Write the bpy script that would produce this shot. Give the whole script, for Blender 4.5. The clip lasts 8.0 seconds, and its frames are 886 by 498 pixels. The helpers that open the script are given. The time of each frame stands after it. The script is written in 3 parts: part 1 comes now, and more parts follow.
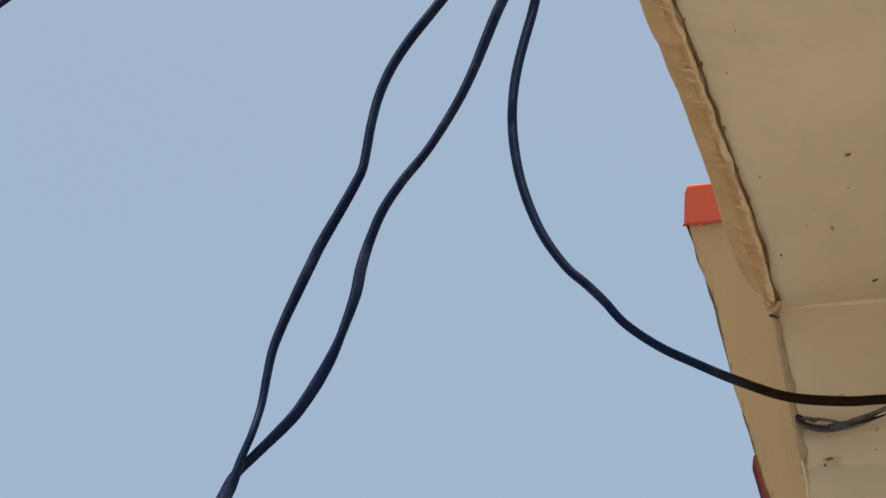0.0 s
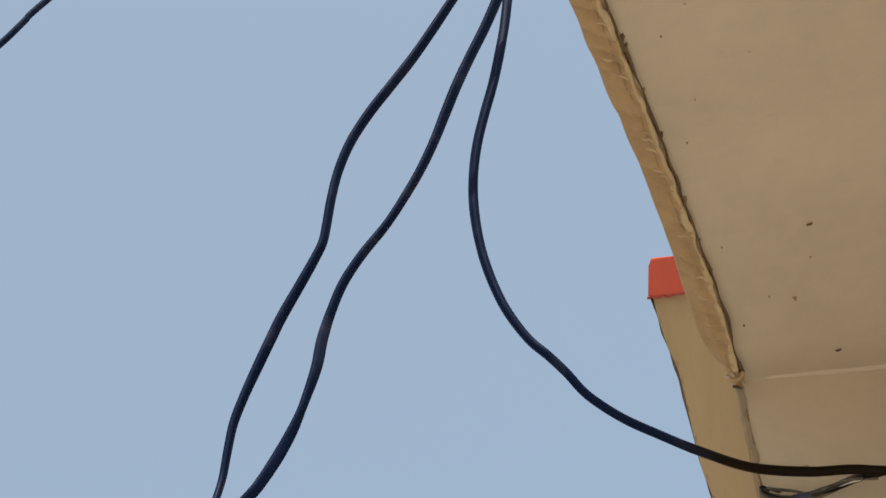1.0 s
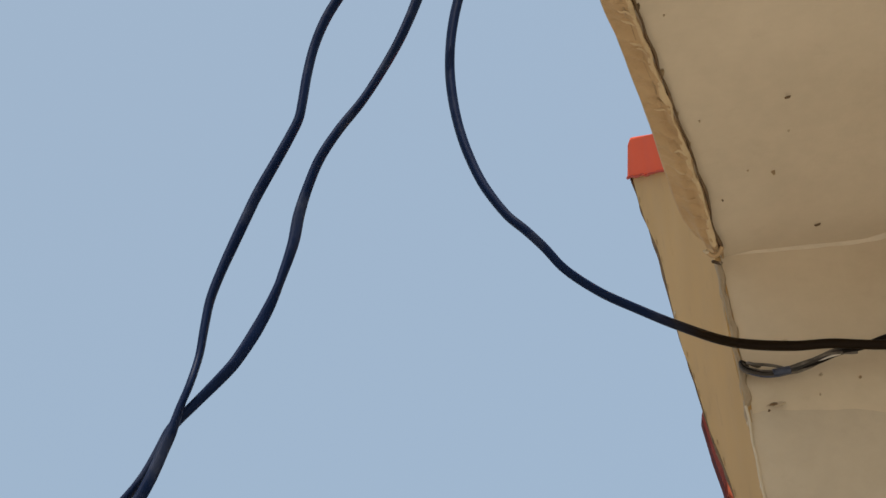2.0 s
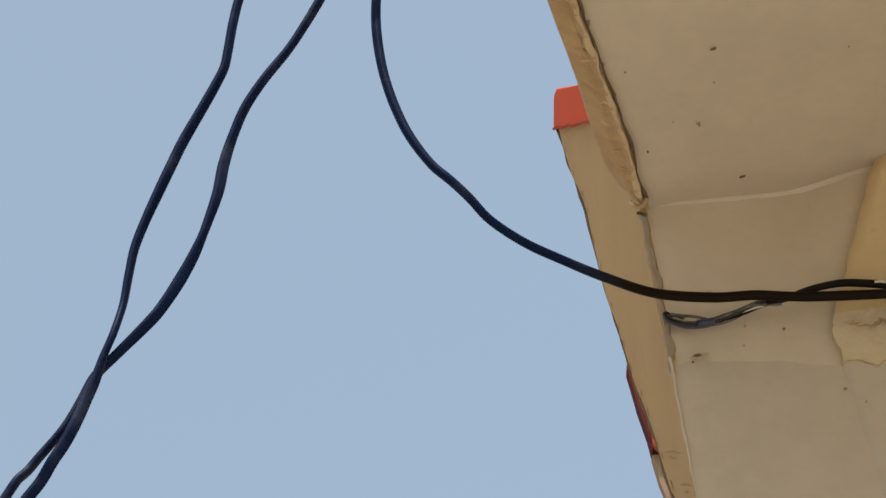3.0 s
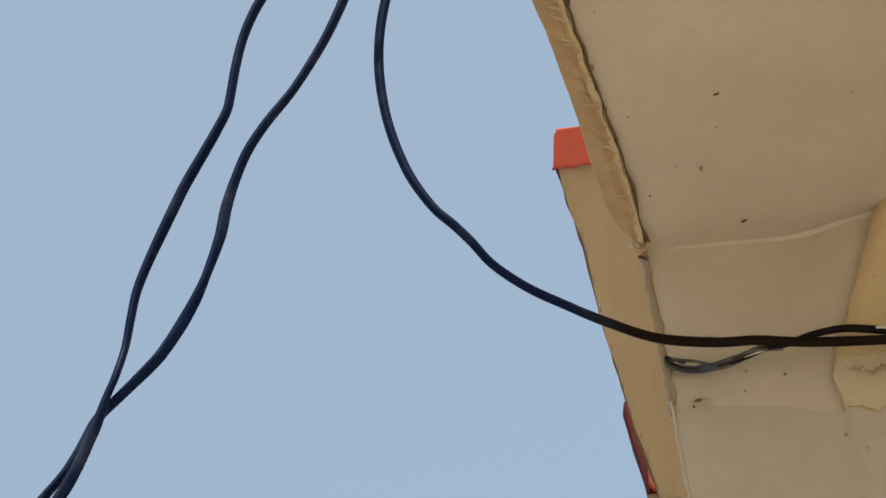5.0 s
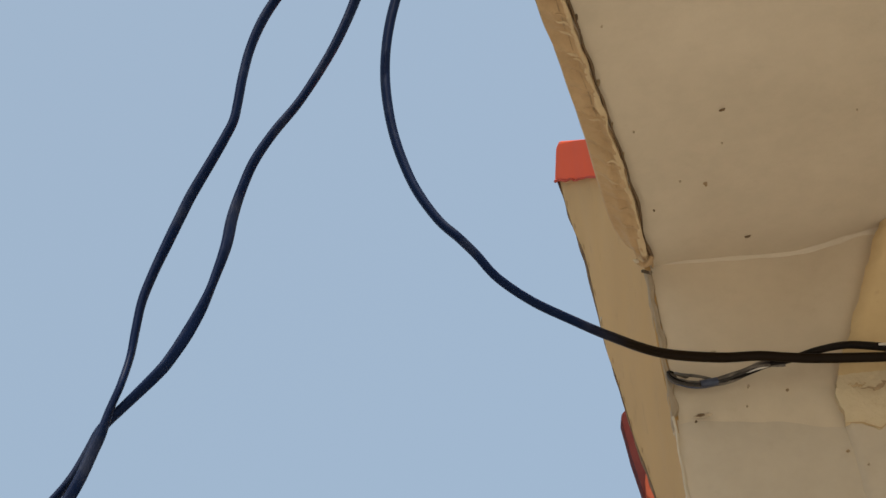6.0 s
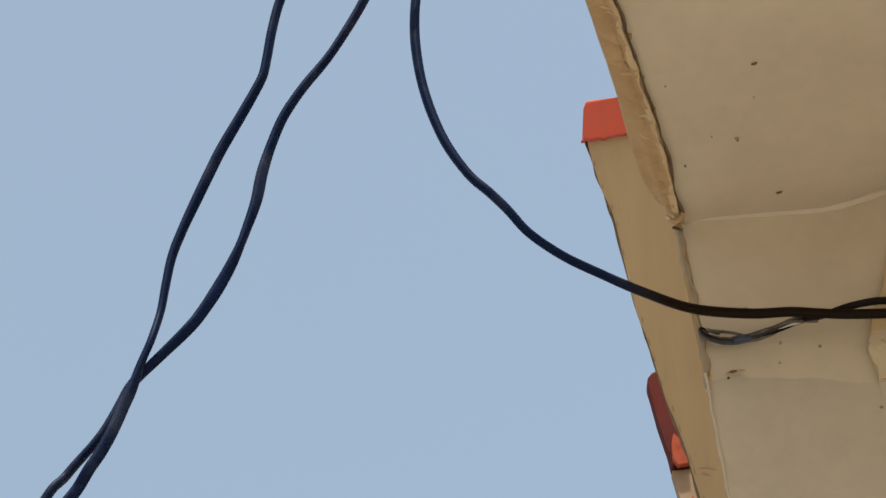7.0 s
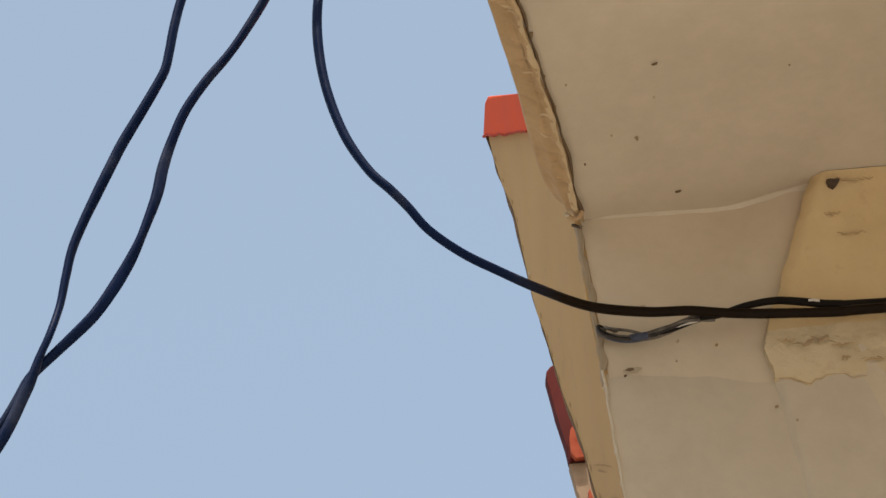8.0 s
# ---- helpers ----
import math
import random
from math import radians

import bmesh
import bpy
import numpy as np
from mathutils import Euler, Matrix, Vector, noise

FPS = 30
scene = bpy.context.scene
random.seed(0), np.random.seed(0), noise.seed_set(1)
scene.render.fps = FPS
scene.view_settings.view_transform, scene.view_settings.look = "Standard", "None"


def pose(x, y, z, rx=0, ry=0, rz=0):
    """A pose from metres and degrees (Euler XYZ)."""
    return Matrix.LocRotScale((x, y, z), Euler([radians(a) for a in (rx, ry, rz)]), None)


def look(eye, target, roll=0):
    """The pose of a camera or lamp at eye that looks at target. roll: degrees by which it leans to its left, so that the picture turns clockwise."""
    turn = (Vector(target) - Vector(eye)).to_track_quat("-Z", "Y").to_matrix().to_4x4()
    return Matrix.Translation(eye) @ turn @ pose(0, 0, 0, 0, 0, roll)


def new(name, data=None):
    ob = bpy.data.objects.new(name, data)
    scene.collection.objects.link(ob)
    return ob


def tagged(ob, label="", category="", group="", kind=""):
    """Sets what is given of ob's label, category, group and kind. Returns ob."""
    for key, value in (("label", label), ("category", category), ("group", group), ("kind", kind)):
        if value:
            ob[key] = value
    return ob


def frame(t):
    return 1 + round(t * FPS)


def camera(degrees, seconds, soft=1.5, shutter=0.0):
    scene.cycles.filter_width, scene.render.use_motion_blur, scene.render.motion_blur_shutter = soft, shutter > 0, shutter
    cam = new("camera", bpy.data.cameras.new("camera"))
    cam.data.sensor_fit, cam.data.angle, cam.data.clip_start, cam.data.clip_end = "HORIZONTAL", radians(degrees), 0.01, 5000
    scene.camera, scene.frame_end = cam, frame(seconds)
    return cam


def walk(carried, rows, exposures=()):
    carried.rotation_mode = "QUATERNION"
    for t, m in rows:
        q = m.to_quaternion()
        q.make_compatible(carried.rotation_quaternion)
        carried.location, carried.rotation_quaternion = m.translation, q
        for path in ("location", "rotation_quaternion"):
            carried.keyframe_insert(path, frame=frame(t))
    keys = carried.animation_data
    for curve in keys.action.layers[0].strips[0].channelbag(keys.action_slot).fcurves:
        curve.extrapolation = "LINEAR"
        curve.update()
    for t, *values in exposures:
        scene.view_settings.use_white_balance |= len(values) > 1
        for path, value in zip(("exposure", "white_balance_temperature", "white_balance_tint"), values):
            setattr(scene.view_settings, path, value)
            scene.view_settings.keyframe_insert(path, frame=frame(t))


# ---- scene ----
cam = camera(12.5, 8.0, soft=1.5)


def aim(x, y, z, heading, rise, lean):
    """The camera at x, y, z; heading in degrees right of +y, rise above the horizon, lean to its left."""
    a, e = radians(heading), radians(rise)
    way = Vector((math.sin(a) * math.cos(e), math.cos(a) * math.cos(e), math.sin(e)))
    eye = Vector((x, y, z))
    return look(eye, eye + 4 * way, lean)


PATH_ROWS = [
    (0, -0.5354, -3.2434, 1.5387, 3.792, 37.356, -7.438),
    (0.2, -0.5327, -3.2387, 1.5392, 3.717, 37.675, -7.568),
    (0.5, -0.5288, -3.2318, 1.5402, 3.863, 38.469, -7.761),
    (0.7, -0.5267, -3.2293, 1.5387, 4.103, 38.552, -7.958),
    (1, -0.5236, -3.2255, 1.5365, 4.462, 38.491, -8.254),
    (1.2, -0.5215, -3.2199, 1.5358, 4.553, 38.428, -8.263),
    (1.5, -0.5184, -3.2115, 1.5348, 4.536, 38.434, -8.278),
    (1.8, -0.5174, -3.2017, 1.5272, 4.495, 38.292, -8.489),
    (2, -0.5168, -3.1952, 1.5221, 4.456, 37.154, -8.630),
    (2.2, -0.5109, -3.1869, 1.5117, 4.621, 35.982, -8.510),
    (2.45, -0.5113, -3.1891, 1.5151, 4.875, 35.454, -8.633),
    (3.3, -0.5133, -3.1980, 1.5245, 5.760, 36.775, -9.059),
    (3.5, -0.5127, -3.1991, 1.5274, 5.637, 36.824, -9.068),
    (4, -0.5106, -3.2024, 1.5317, 5.675, 36.983, -9.320),
    (4.2, -0.5125, -3.2041, 1.5332, 5.654, 36.874, -9.296),
    (4.5, -0.5156, -3.2065, 1.5356, 5.614, 36.795, -9.263),
    (4.7, -0.5196, -3.2064, 1.5379, 5.688, 36.724, -9.125),
    (5.8, -0.5419, -3.2061, 1.5510, 6.134, 36.213, -8.363),
    (6, -0.5443, -3.2147, 1.5471, 6.141, 36.593, -8.384),
    (6.5, -0.5535, -3.1990, 1.5462, 5.912, 36.818, -8.411),
    (6.8, -0.5610, -3.1863, 1.5427, 5.883, 36.714, -8.419),
    (7, -0.5659, -3.1779, 1.5405, 5.965, 36.421, -8.423),
    (7.2, -0.5652, -3.1790, 1.5425, 5.887, 36.210, -8.446),
    (7.5, -0.5641, -3.1808, 1.5456, 7.256, 35.793, -8.480),
    (7.7, -0.5633, -3.1884, 1.5446, 7.598, 35.731, -8.601),
    (8, -0.5618, -3.1995, 1.5431, 7.574, 35.938, -8.728),
]
walk(cam, [(r[0], aim(*r[1:])) for r in PATH_ROWS], exposures=[(0.0, 1.02, 6500, 10), (0.5, 1.02, 6500, 10), (1.0, 0.99, 6500, 10), (1.5, 0.99, 6500, 10), (2.2, 1.02, 6500, 10), (7.0, 1.03, 6500, 10), (7.6, 1.09, 6500, 13), (8.0, 1.10, 6500, 13)])

# ---- sky and sun ----
world = bpy.data.worlds.new("sky")
scene.world = world
world.use_nodes = True
wn = world.node_tree
sky = wn.nodes.new("ShaderNodeTexSky")
sky.sky_type = "NISHITA"
sky.sun_disc = False
SUN_RISE, SUN_TURN = radians(68), radians(172)   # turn: clockwise from +y
sky.sun_elevation, sky.sun_rotation = SUN_RISE, SUN_TURN
sky.air_density, sky.dust_density, sky.ozone_density = 1.0, 4.5, 0.8
haze = wn.nodes.new("ShaderNodeMix")          # thin dry haze over the blue
haze.data_type = "RGBA"
haze.inputs[0].default_value = 0.38
haze.inputs[7].default_value = (1.38, 1.71, 1.40, 1)
wn.links.new(sky.outputs["Color"], haze.inputs[6])
wn.links.new(haze.outputs[2], wn.nodes["Background"].inputs["Color"])
wn.nodes["Background"].inputs["Strength"].default_value = 0.135

sun_data = bpy.data.lights.new("sun", "SUN")
sun_data.energy, sun_data.angle, sun_data.color = 2.1, radians(0.5), (1.0, 0.95, 0.87)
sun = new("sun", sun_data)
way_to_sun = Vector((math.sin(SUN_TURN) * math.cos(SUN_RISE), math.cos(SUN_TURN) * math.cos(SUN_RISE), math.sin(SUN_RISE)))
sun.matrix_world = look(way_to_sun * 30, (0, 0, 0))


# ---- materials ----
def surface(name, light, dark, rough=0.85, broad=3.0, fine=60.0, relief=0.25, stain=None, stain_amount=0.0, metal=0.0,
            stretch=(1, 1, 1), relief_size=0.004, speckle=0.15, shine=0.4, spot_range=(0.58, 0.74)):
    m = bpy.data.materials.new(name)
    m.use_nodes = True
    nt = m.node_tree
    bsdf = nt.nodes["Principled BSDF"]
    link = nt.links.new
    co = nt.nodes.new("ShaderNodeTexCoord")
    mp = nt.nodes.new("ShaderNodeMapping")
    mp.inputs["Scale"].default_value = stretch
    link(co.outputs["Object"], mp.inputs["Vector"])

    def cloud(scale, detail, roughness=0.55):
        n = nt.nodes.new("ShaderNodeTexNoise")
        n.inputs["Scale"].default_value, n.inputs["Detail"].default_value = scale, detail
        n.inputs["Roughness"].default_value = roughness
        link(mp.outputs["Vector"], n.inputs["Vector"])
        return n.outputs["Fac"]

    def ramp(fac, lo, hi):
        r = nt.nodes.new("ShaderNodeMapRange")
        r.inputs["From Min"].default_value, r.inputs["From Max"].default_value = lo, hi
        link(fac, r.inputs["Value"])
        return r.outputs["Result"]

    def mix(fac, a, b):
        x = nt.nodes.new("ShaderNodeMix")
        x.data_type = "RGBA"
        link(fac, x.inputs[0])
        for socket, value in ((x.inputs[6], a), (x.inputs[7], b)):
            if isinstance(value, tuple):
                socket.default_value = (*value, 1)
            else:
                link(value, socket)
        return x.outputs[2]

    wide, small = cloud(broad, 5), cloud(fine, 4, 0.65)
    colour = mix(ramp(wide, 0.3, 0.7), dark, light)
    grain = mix(ramp(small, 0.35, 0.75), tuple(c * 0.86 for c in dark), tuple(min(1, c * 1.06) for c in light))
    blend = nt.nodes.new("ShaderNodeMix")
    blend.data_type = "RGBA"
    blend.inputs[0].default_value = speckle
    link(colour, blend.inputs[6]), link(grain, blend.inputs[7])
    colour = blend.outputs[2]
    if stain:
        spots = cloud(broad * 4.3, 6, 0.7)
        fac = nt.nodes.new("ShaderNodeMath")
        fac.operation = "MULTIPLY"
        link(ramp(spots, *spot_range), fac.inputs[0])
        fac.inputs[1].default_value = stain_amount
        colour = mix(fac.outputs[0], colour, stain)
    link(colour, bsdf.inputs["Base Color"])
    bsdf.inputs["Metallic"].default_value, bsdf.inputs["Specular IOR Level"].default_value = metal, shine
    gloss = nt.nodes.new("ShaderNodeMapRange")
    gloss.inputs["To Min"].default_value, gloss.inputs["To Max"].default_value = max(0.05, rough - 0.1), min(1, rough + 0.1)
    link(small, gloss.inputs["Value"])
    link(gloss.outputs["Result"], bsdf.inputs["Roughness"])
    bump = nt.nodes.new("ShaderNodeBump")
    bump.inputs["Strength"].default_value, bump.inputs["Distance"].default_value = relief, relief_size
    add = nt.nodes.new("ShaderNodeMath")
    add.operation = "ADD"
    link(small, add.inputs[0]), link(cloud(fine * 0.2, 3), add.inputs[1])
    link(add.outputs[0], bump.inputs["Height"])
    link(bump.outputs["Normal"], bsdf.inputs["Normal"])
    return m


def bleed_from_wall(m, x0, x1, bleed):
    """Wall colour bleeding over a sheath, painted as brown growing from x0 to x1."""
    nt = m.node_tree
    bsdf = nt.nodes["Principled BSDF"]
    before = bsdf.inputs["Base Color"].links[0].from_socket
    co, split, grow, x = (nt.nodes.new("ShaderNode" + k) for k in ("TexCoord", "SeparateXYZ", "MapRange", "Mix"))
    grow.inputs["From Min"].default_value, grow.inputs["From Max"].default_value = x0, x1
    x.data_type = "RGBA"
    x.inputs[7].default_value = (*bleed, 1)
    nt.links.new(co.outputs["Object"], split.inputs[0])
    nt.links.new(split.outputs["X"], grow.inputs["Value"])
    nt.links.new(grow.outputs["Result"], x.inputs[0])
    nt.links.new(before, x.inputs[6])
    nt.links.new(x.outputs[2], bsdf.inputs["Base Color"])


CREAM = surface("cream_plaster", (0.520, 0.428, 0.302), (0.455, 0.372, 0.258), 0.92, 5.0, 40, 0.1, (0.38, 0.30, 0.205), 0.3, speckle=0.2)
CREAM_WALL = surface("warm_cream_plaster", (0.540, 0.436, 0.298), (0.472, 0.378, 0.253), 0.92, 5.0, 40, 0.1, (0.39, 0.305, 0.20), 0.3, speckle=0.2)
CREAM_LOW = surface("cream_plaster_lower", (0.500, 0.412, 0.290), (0.434, 0.354, 0.246), 0.92, 6.0, 40, 0.1, (0.35, 0.285, 0.20), 0.3, speckle=0.2)
COVE = surface("smooth_cream_plaster", (0.545, 0.452, 0.324), (0.470, 0.386, 0.268), 0.9, 34.0, 110, 0.2)
LIP = surface("ochre_cement", (0.445, 0.298, 0.150), (0.345, 0.222, 0.106), 0.92, 22.0, 120, 0.5, (0.23, 0.14, 0.065), 0.5)
# LIP again but lighter: light on the ridge tops put into the colour
LIGHT_LIP = surface("lightened_ochre_cement", (0.53, 0.395, 0.225), (0.44, 0.315, 0.168), 0.92, 30.0, 120, 0.3)
OCHRE = surface("ochre_paint", (0.445, 0.272, 0.099), (0.392, 0.236, 0.084), 0.9, 5.0, 20, 0.05, (0.29, 0.175, 0.068), 0.5, speckle=0.06)
OCHRE_STAIN = surface("dull_ochre_stain", (0.36, 0.215, 0.082), (0.29, 0.170, 0.066), 0.92, 40.0, 150, 0.2)
PATCH_STAIN = surface("faint_ochre_stain", (0.42, 0.295, 0.145), (0.36, 0.245, 0.115), 0.92, 40.0, 150, 0.2)
PATCH = surface("ochre_patch_paint", (0.535, 0.385, 0.192), (0.465, 0.322, 0.148), 0.92, 9.0, 60, 0.25, (0.34, 0.22, 0.10), 0.45)
ROUGH = surface("rough_pale_ochre_plaster", (0.545, 0.430, 0.262), (0.475, 0.362, 0.208), 0.94, 14.0, 70, 0.5, (0.35, 0.245, 0.125), 0.45)
RED = surface("orange_red_paint", (0.66, 0.086, 0.020), (0.57, 0.066, 0.016), 0.8, 3.0, 12, 0.03, shine=0.15, speckle=0.05)
DULL_RED = surface("faded_red_paint", (0.40, 0.060, 0.028), (0.33, 0.044, 0.020), 0.85, 12.0, 40, 0.1, shine=0.1)
RED_LIT = surface("flaking_lit_red_paint", (0.33, 0.078, 0.036), (0.23, 0.040, 0.018), 0.85, 60.0, 150, 0.2, (0.30, 0.05, 0.025), 0.5, shine=0.1)
RED_SHADED = surface("shaded_red_paint", (0.095, 0.011, 0.0065), (0.065, 0.008, 0.005), 0.8, 12.0, 90, 0.1, shine=0.15)
BAND = surface("dull_ochre_plaster", (0.29, 0.195, 0.115), (0.22, 0.145, 0.082), 0.92, 30.0, 110, 0.3)
BARE = surface("bare_grey_plaster", (0.34, 0.255, 0.155), (0.26, 0.190, 0.108), 0.92, 30.0, 110, 0.3, (0.22, 0.165, 0.10), 0.5)
PALE = surface("pale_paint_edge", (0.54, 0.45, 0.318), (0.44, 0.356, 0.236), 0.85, 60.0, 150, 0.4)
FAR_WALL = surface("pinkish_plaster", (0.40, 0.325, 0.275), (0.33, 0.265, 0.220), 0.92, 14.0, 80, 0.2)
WHITE = surface("pale_wall_paint", (0.70, 0.60, 0.52), (0.60, 0.51, 0.44), 0.9, 4.0, 60, 0.1)
GAP_SHADE = surface("dark_gap_shade", (0.10, 0.065, 0.035), (0.05, 0.032, 0.018), 0.95, 40.0, 200, 0.5)
CRACK_AND_FRINGE = surface("brown_crack_dirt_and_fringe", (0.17, 0.105, 0.05), (0.09, 0.055, 0.028), 0.95, 40.0, 200, 0.3)
FAINT = surface("faint_stain", (0.40, 0.315, 0.205), (0.34, 0.262, 0.165), 0.95, 40.0, 200, 0.2)
STAIN = surface("brown_stain", (0.34, 0.235, 0.125), (0.26, 0.175, 0.09), 0.95, 40.0, 200, 0.3)
# pale grey spots in the sheath colour stand for sheen along with dust
CABLE = surface("black_cable_sheath", (0.0050, 0.0130, 0.0420), (0.0020, 0.0060, 0.0210), 0.42, 2.2, 30, 0.02, (0.052, 0.059, 0.080), 0.42, relief_size=0.0004, shine=0.05, spot_range=(0.52, 0.68))
# same sheath as CABLE, browned near the wall for colour bleed
WALL_CABLE = surface("brown_bleed_cable_sheath", (0.0050, 0.0130, 0.0420), (0.0020, 0.0060, 0.0210), 0.42, 2.2, 30, 0.02, (0.052, 0.059, 0.080), 0.42, relief_size=0.0004, shine=0.05, spot_range=(0.52, 0.68))
bleed_from_wall(WALL_CABLE, -0.10, -0.045, (0.011, 0.0065, 0.0032))
BROWN_BLACK = surface("brown_black_cable", (0.013, 0.009, 0.006), (0.007, 0.005, 0.0035), 0.65, 18.0, 60, 0.05, (0.035, 0.024, 0.014), 0.4, relief_size=0.0004, shine=0.1)
SILVER = surface("grey_wire", (0.17, 0.140, 0.105), (0.040, 0.032, 0.023), 0.6, 110.0, 200, 0.4, metal=0.2, relief_size=0.001)
WIRE = surface("pale_wire", (0.70, 0.64, 0.54), (0.48, 0.42, 0.33), 0.5, 70.0, 200, 0.2, relief_size=0.001)
TIE_CORE = surface("dark_wire_core", (0.045, 0.036, 0.026), (0.018, 0.014, 0.010), 0.7, 90.0, 200, 0.3, relief_size=0.001)
TAPE = surface("blue_grey_tape", (0.055, 0.064, 0.090), (0.020, 0.026, 0.045), 0.5, 90.0, 200, 0.3, relief_size=0.001)
GROUND = surface("dusty_concrete", (0.40, 0.375, 0.335), (0.32, 0.30, 0.265), 0.95, 0.6, 18, 0.3, (0.24, 0.22, 0.19), 0.5)


# ---- building helpers ----
def part(name, bm, material, parent=None, label="", smooth=False):
    bmesh.ops.recalc_face_normals(bm, faces=bm.faces)
    me = bpy.data.meshes.new(name)
    bm.to_mesh(me)
    bm.free()
    for f in me.polygons:
        f.use_smooth = smooth
    if smooth:
        me.set_sharp_from_angle(angle=radians(50))
    me.materials.append(material)
    ob = new(name, me)
    if parent:
        ob.parent = parent
    return tagged(ob, label)


def wobble(x, y, z, size, amount, seed=0.0):
    return amount * noise.noise(Vector((x / size + seed, y / size - seed, z / size + 2 * seed)))


def prism(outline, axis, lo, hi, bevel=0.0):
    """An outline of (a, b) pairs pushed along axis x, y or z from lo to hi."""
    bm = bmesh.new()

    def at(a, b, d):
        return {"x": (d, a, b), "y": (a, d, b), "z": (a, b, d)}[axis]
    low = [bm.verts.new(at(a, b, lo)) for a, b in outline]
    high = [bm.verts.new(at(a, b, hi)) for a, b in outline]
    bm.faces.new(low), bm.faces.new(list(reversed(high)))
    for i in range(len(outline)):
        j = (i + 1) % len(outline)
        bm.faces.new((low[i], low[j], high[j], high[i]))
    if bevel:
        bmesh.ops.bevel(bm, geom=bm.edges[:], offset=bevel, segments=2, profile=0.6, affect="EDGES")
    return bm


def box(x0, x1, y0, y1, z0, z1, bevel=0.0):
    return prism([(x0, y0), (x1, y0), (x1, y1), (x0, y1)], "z", z0, z1, bevel)


def coat(place, nu, nv, depth):
    """A skin of plaster: place(s, t) gives its face, and depth the vector to its back; closed all round."""
    bm = bmesh.new()
    d = Vector(depth)
    front = [[bm.verts.new(place(i / nu, j / nv)) for j in range(nv + 1)] for i in range(nu + 1)]
    back = {}
    rim = [(i, 0) for i in range(nu)] + [(nu, j) for j in range(nv)] + [(i, nv) for i in range(nu, 0, -1)] + [(0, j) for j in range(nv, 0, -1)]
    for i in range(nu):
        for j in range(nv):
            bm.faces.new((front[i][j], front[i + 1][j], front[i + 1][j + 1], front[i][j + 1]))
    for k in rim:
        back[k] = bm.verts.new(front[k[0]][k[1]].co + d)
    for a, b in zip(rim, rim[1:] + rim[:1]):
        bm.faces.new((front[a[0]][a[1]], back[a], back[b], front[b[0]][b[1]]))
    bm.faces.new([back[k] for k in rim])
    return bm


def along(points, step=0.004):
    """A smooth line through the points."""
    p = [Vector(q) for q in points]
    p = [2 * p[0] - p[1]] + p + [2 * p[-1] - p[-2]]
    out = []
    for a, b, c, d in zip(p, p[1:], p[2:], p[3:]):
        k = max(2, min(40, int((c - b).length / step)))
        for i in range(k):
            t = i / k
            out.append(0.5 * (2 * b + (c - a) * t + (2 * a - 5 * b + 4 * c - d) * t * t + (3 * b - a - 3 * c + d) * t ** 3))
    return out + [p[-2]]


def flat(c):
    return math.copysign(abs(c) ** 0.8, c)


def sweep(points, wide, thin, turn=0.0, twist=0.0, sides=14, step=0.004, lumps=0.04, lay=None, taper=False):
    """A sheath with an oval section, turning slowly as it runs. lay: how far its flat side is turned outwards, as heights and degrees."""
    line = along(points, step)
    bm = bmesh.new()
    side = Vector((0, -1, 0))
    rings, run = [], 0.0
    for i, p in enumerate(line):
        ahead = (line[min(i + 1, len(line) - 1)] - line[max(i - 1, 0)]).normalized()
        side = (side - ahead * side.dot(ahead)).normalized()
        other = ahead.cross(side)
        if i:
            run += (p - line[i - 1]).length
        a = turn + twist * run + 0.5 * noise.noise(Vector((run * 5, turn, 0)))
        if lay:
            side = Vector((0, -0.79, -0.61))
            side = (side - ahead * side.dot(ahead)).normalized()
            other = ahead.cross(side)
            a = radians(float(np.interp(p.z, lay[0], lay[1])))
        k = 1 + lumps * noise.noise(Vector((run * 22, turn, 3)))
        if taper:
            k *= 0.15 + 0.85 * math.sin(math.pi * i / (len(line) - 1))
        u, v = side * math.cos(a) + other * math.sin(a), other * math.cos(a) - side * math.sin(a)
        rings.append([bm.verts.new(p + k * (wide * flat(math.cos(w)) * u + thin * flat(math.sin(w)) * v))
                      for w in (2 * math.pi * s / sides for s in range(sides))])
    for a, b in zip(rings, rings[1:]):
        for s in range(sides):
            bm.faces.new((a[s], a[(s + 1) % sides], b[(s + 1) % sides], b[s]))
    bm.faces.new(rings[0]), bm.faces.new(list(reversed(rings[-1])))
    return bm


def blot(place, along_a, along_b, long, short, thick, seed, points=11):
    """A small flat crumb with a ragged outline, lying on a surface."""
    rnd = random.Random(seed)
    c, a, b = Vector(place), Vector(along_a).normalized(), Vector(along_b).normalized()
    up = a.cross(b)
    bm = bmesh.new()
    base, top = [], []
    for i in range(points):
        w, r = 2 * math.pi * i / points, rnd.uniform(0.6, 1.15)
        q = c + r * (long * math.cos(w) * a + short * math.sin(w) * b)
        base.append(bm.verts.new(q))
        top.append(bm.verts.new(c + (q - c) * 0.7 + up * thick))
    bm.faces.new(base), bm.faces.new(top)
    for i in range(points):
        j = (i + 1) % points
        bm.faces.new((base[i], base[j], top[j], top[i]))
    return bm


# ---- the ground and the plain wall that closes the yard ----
S = 3.909            # height of the roof slab's underside
ground = tagged(part("ground", box(-1500, 1500, -1500, 1500, -0.3, 0.0), GROUND), "dusty pale concrete yard in full sun", "ground", kind="structure")
wall_west = tagged(part("wall_west", box(-3.9, -3.6, -6, 4, 0, 3.1, 0.01), WHITE), "plain pale yard wall that carries the cables", "wall", kind="structure")

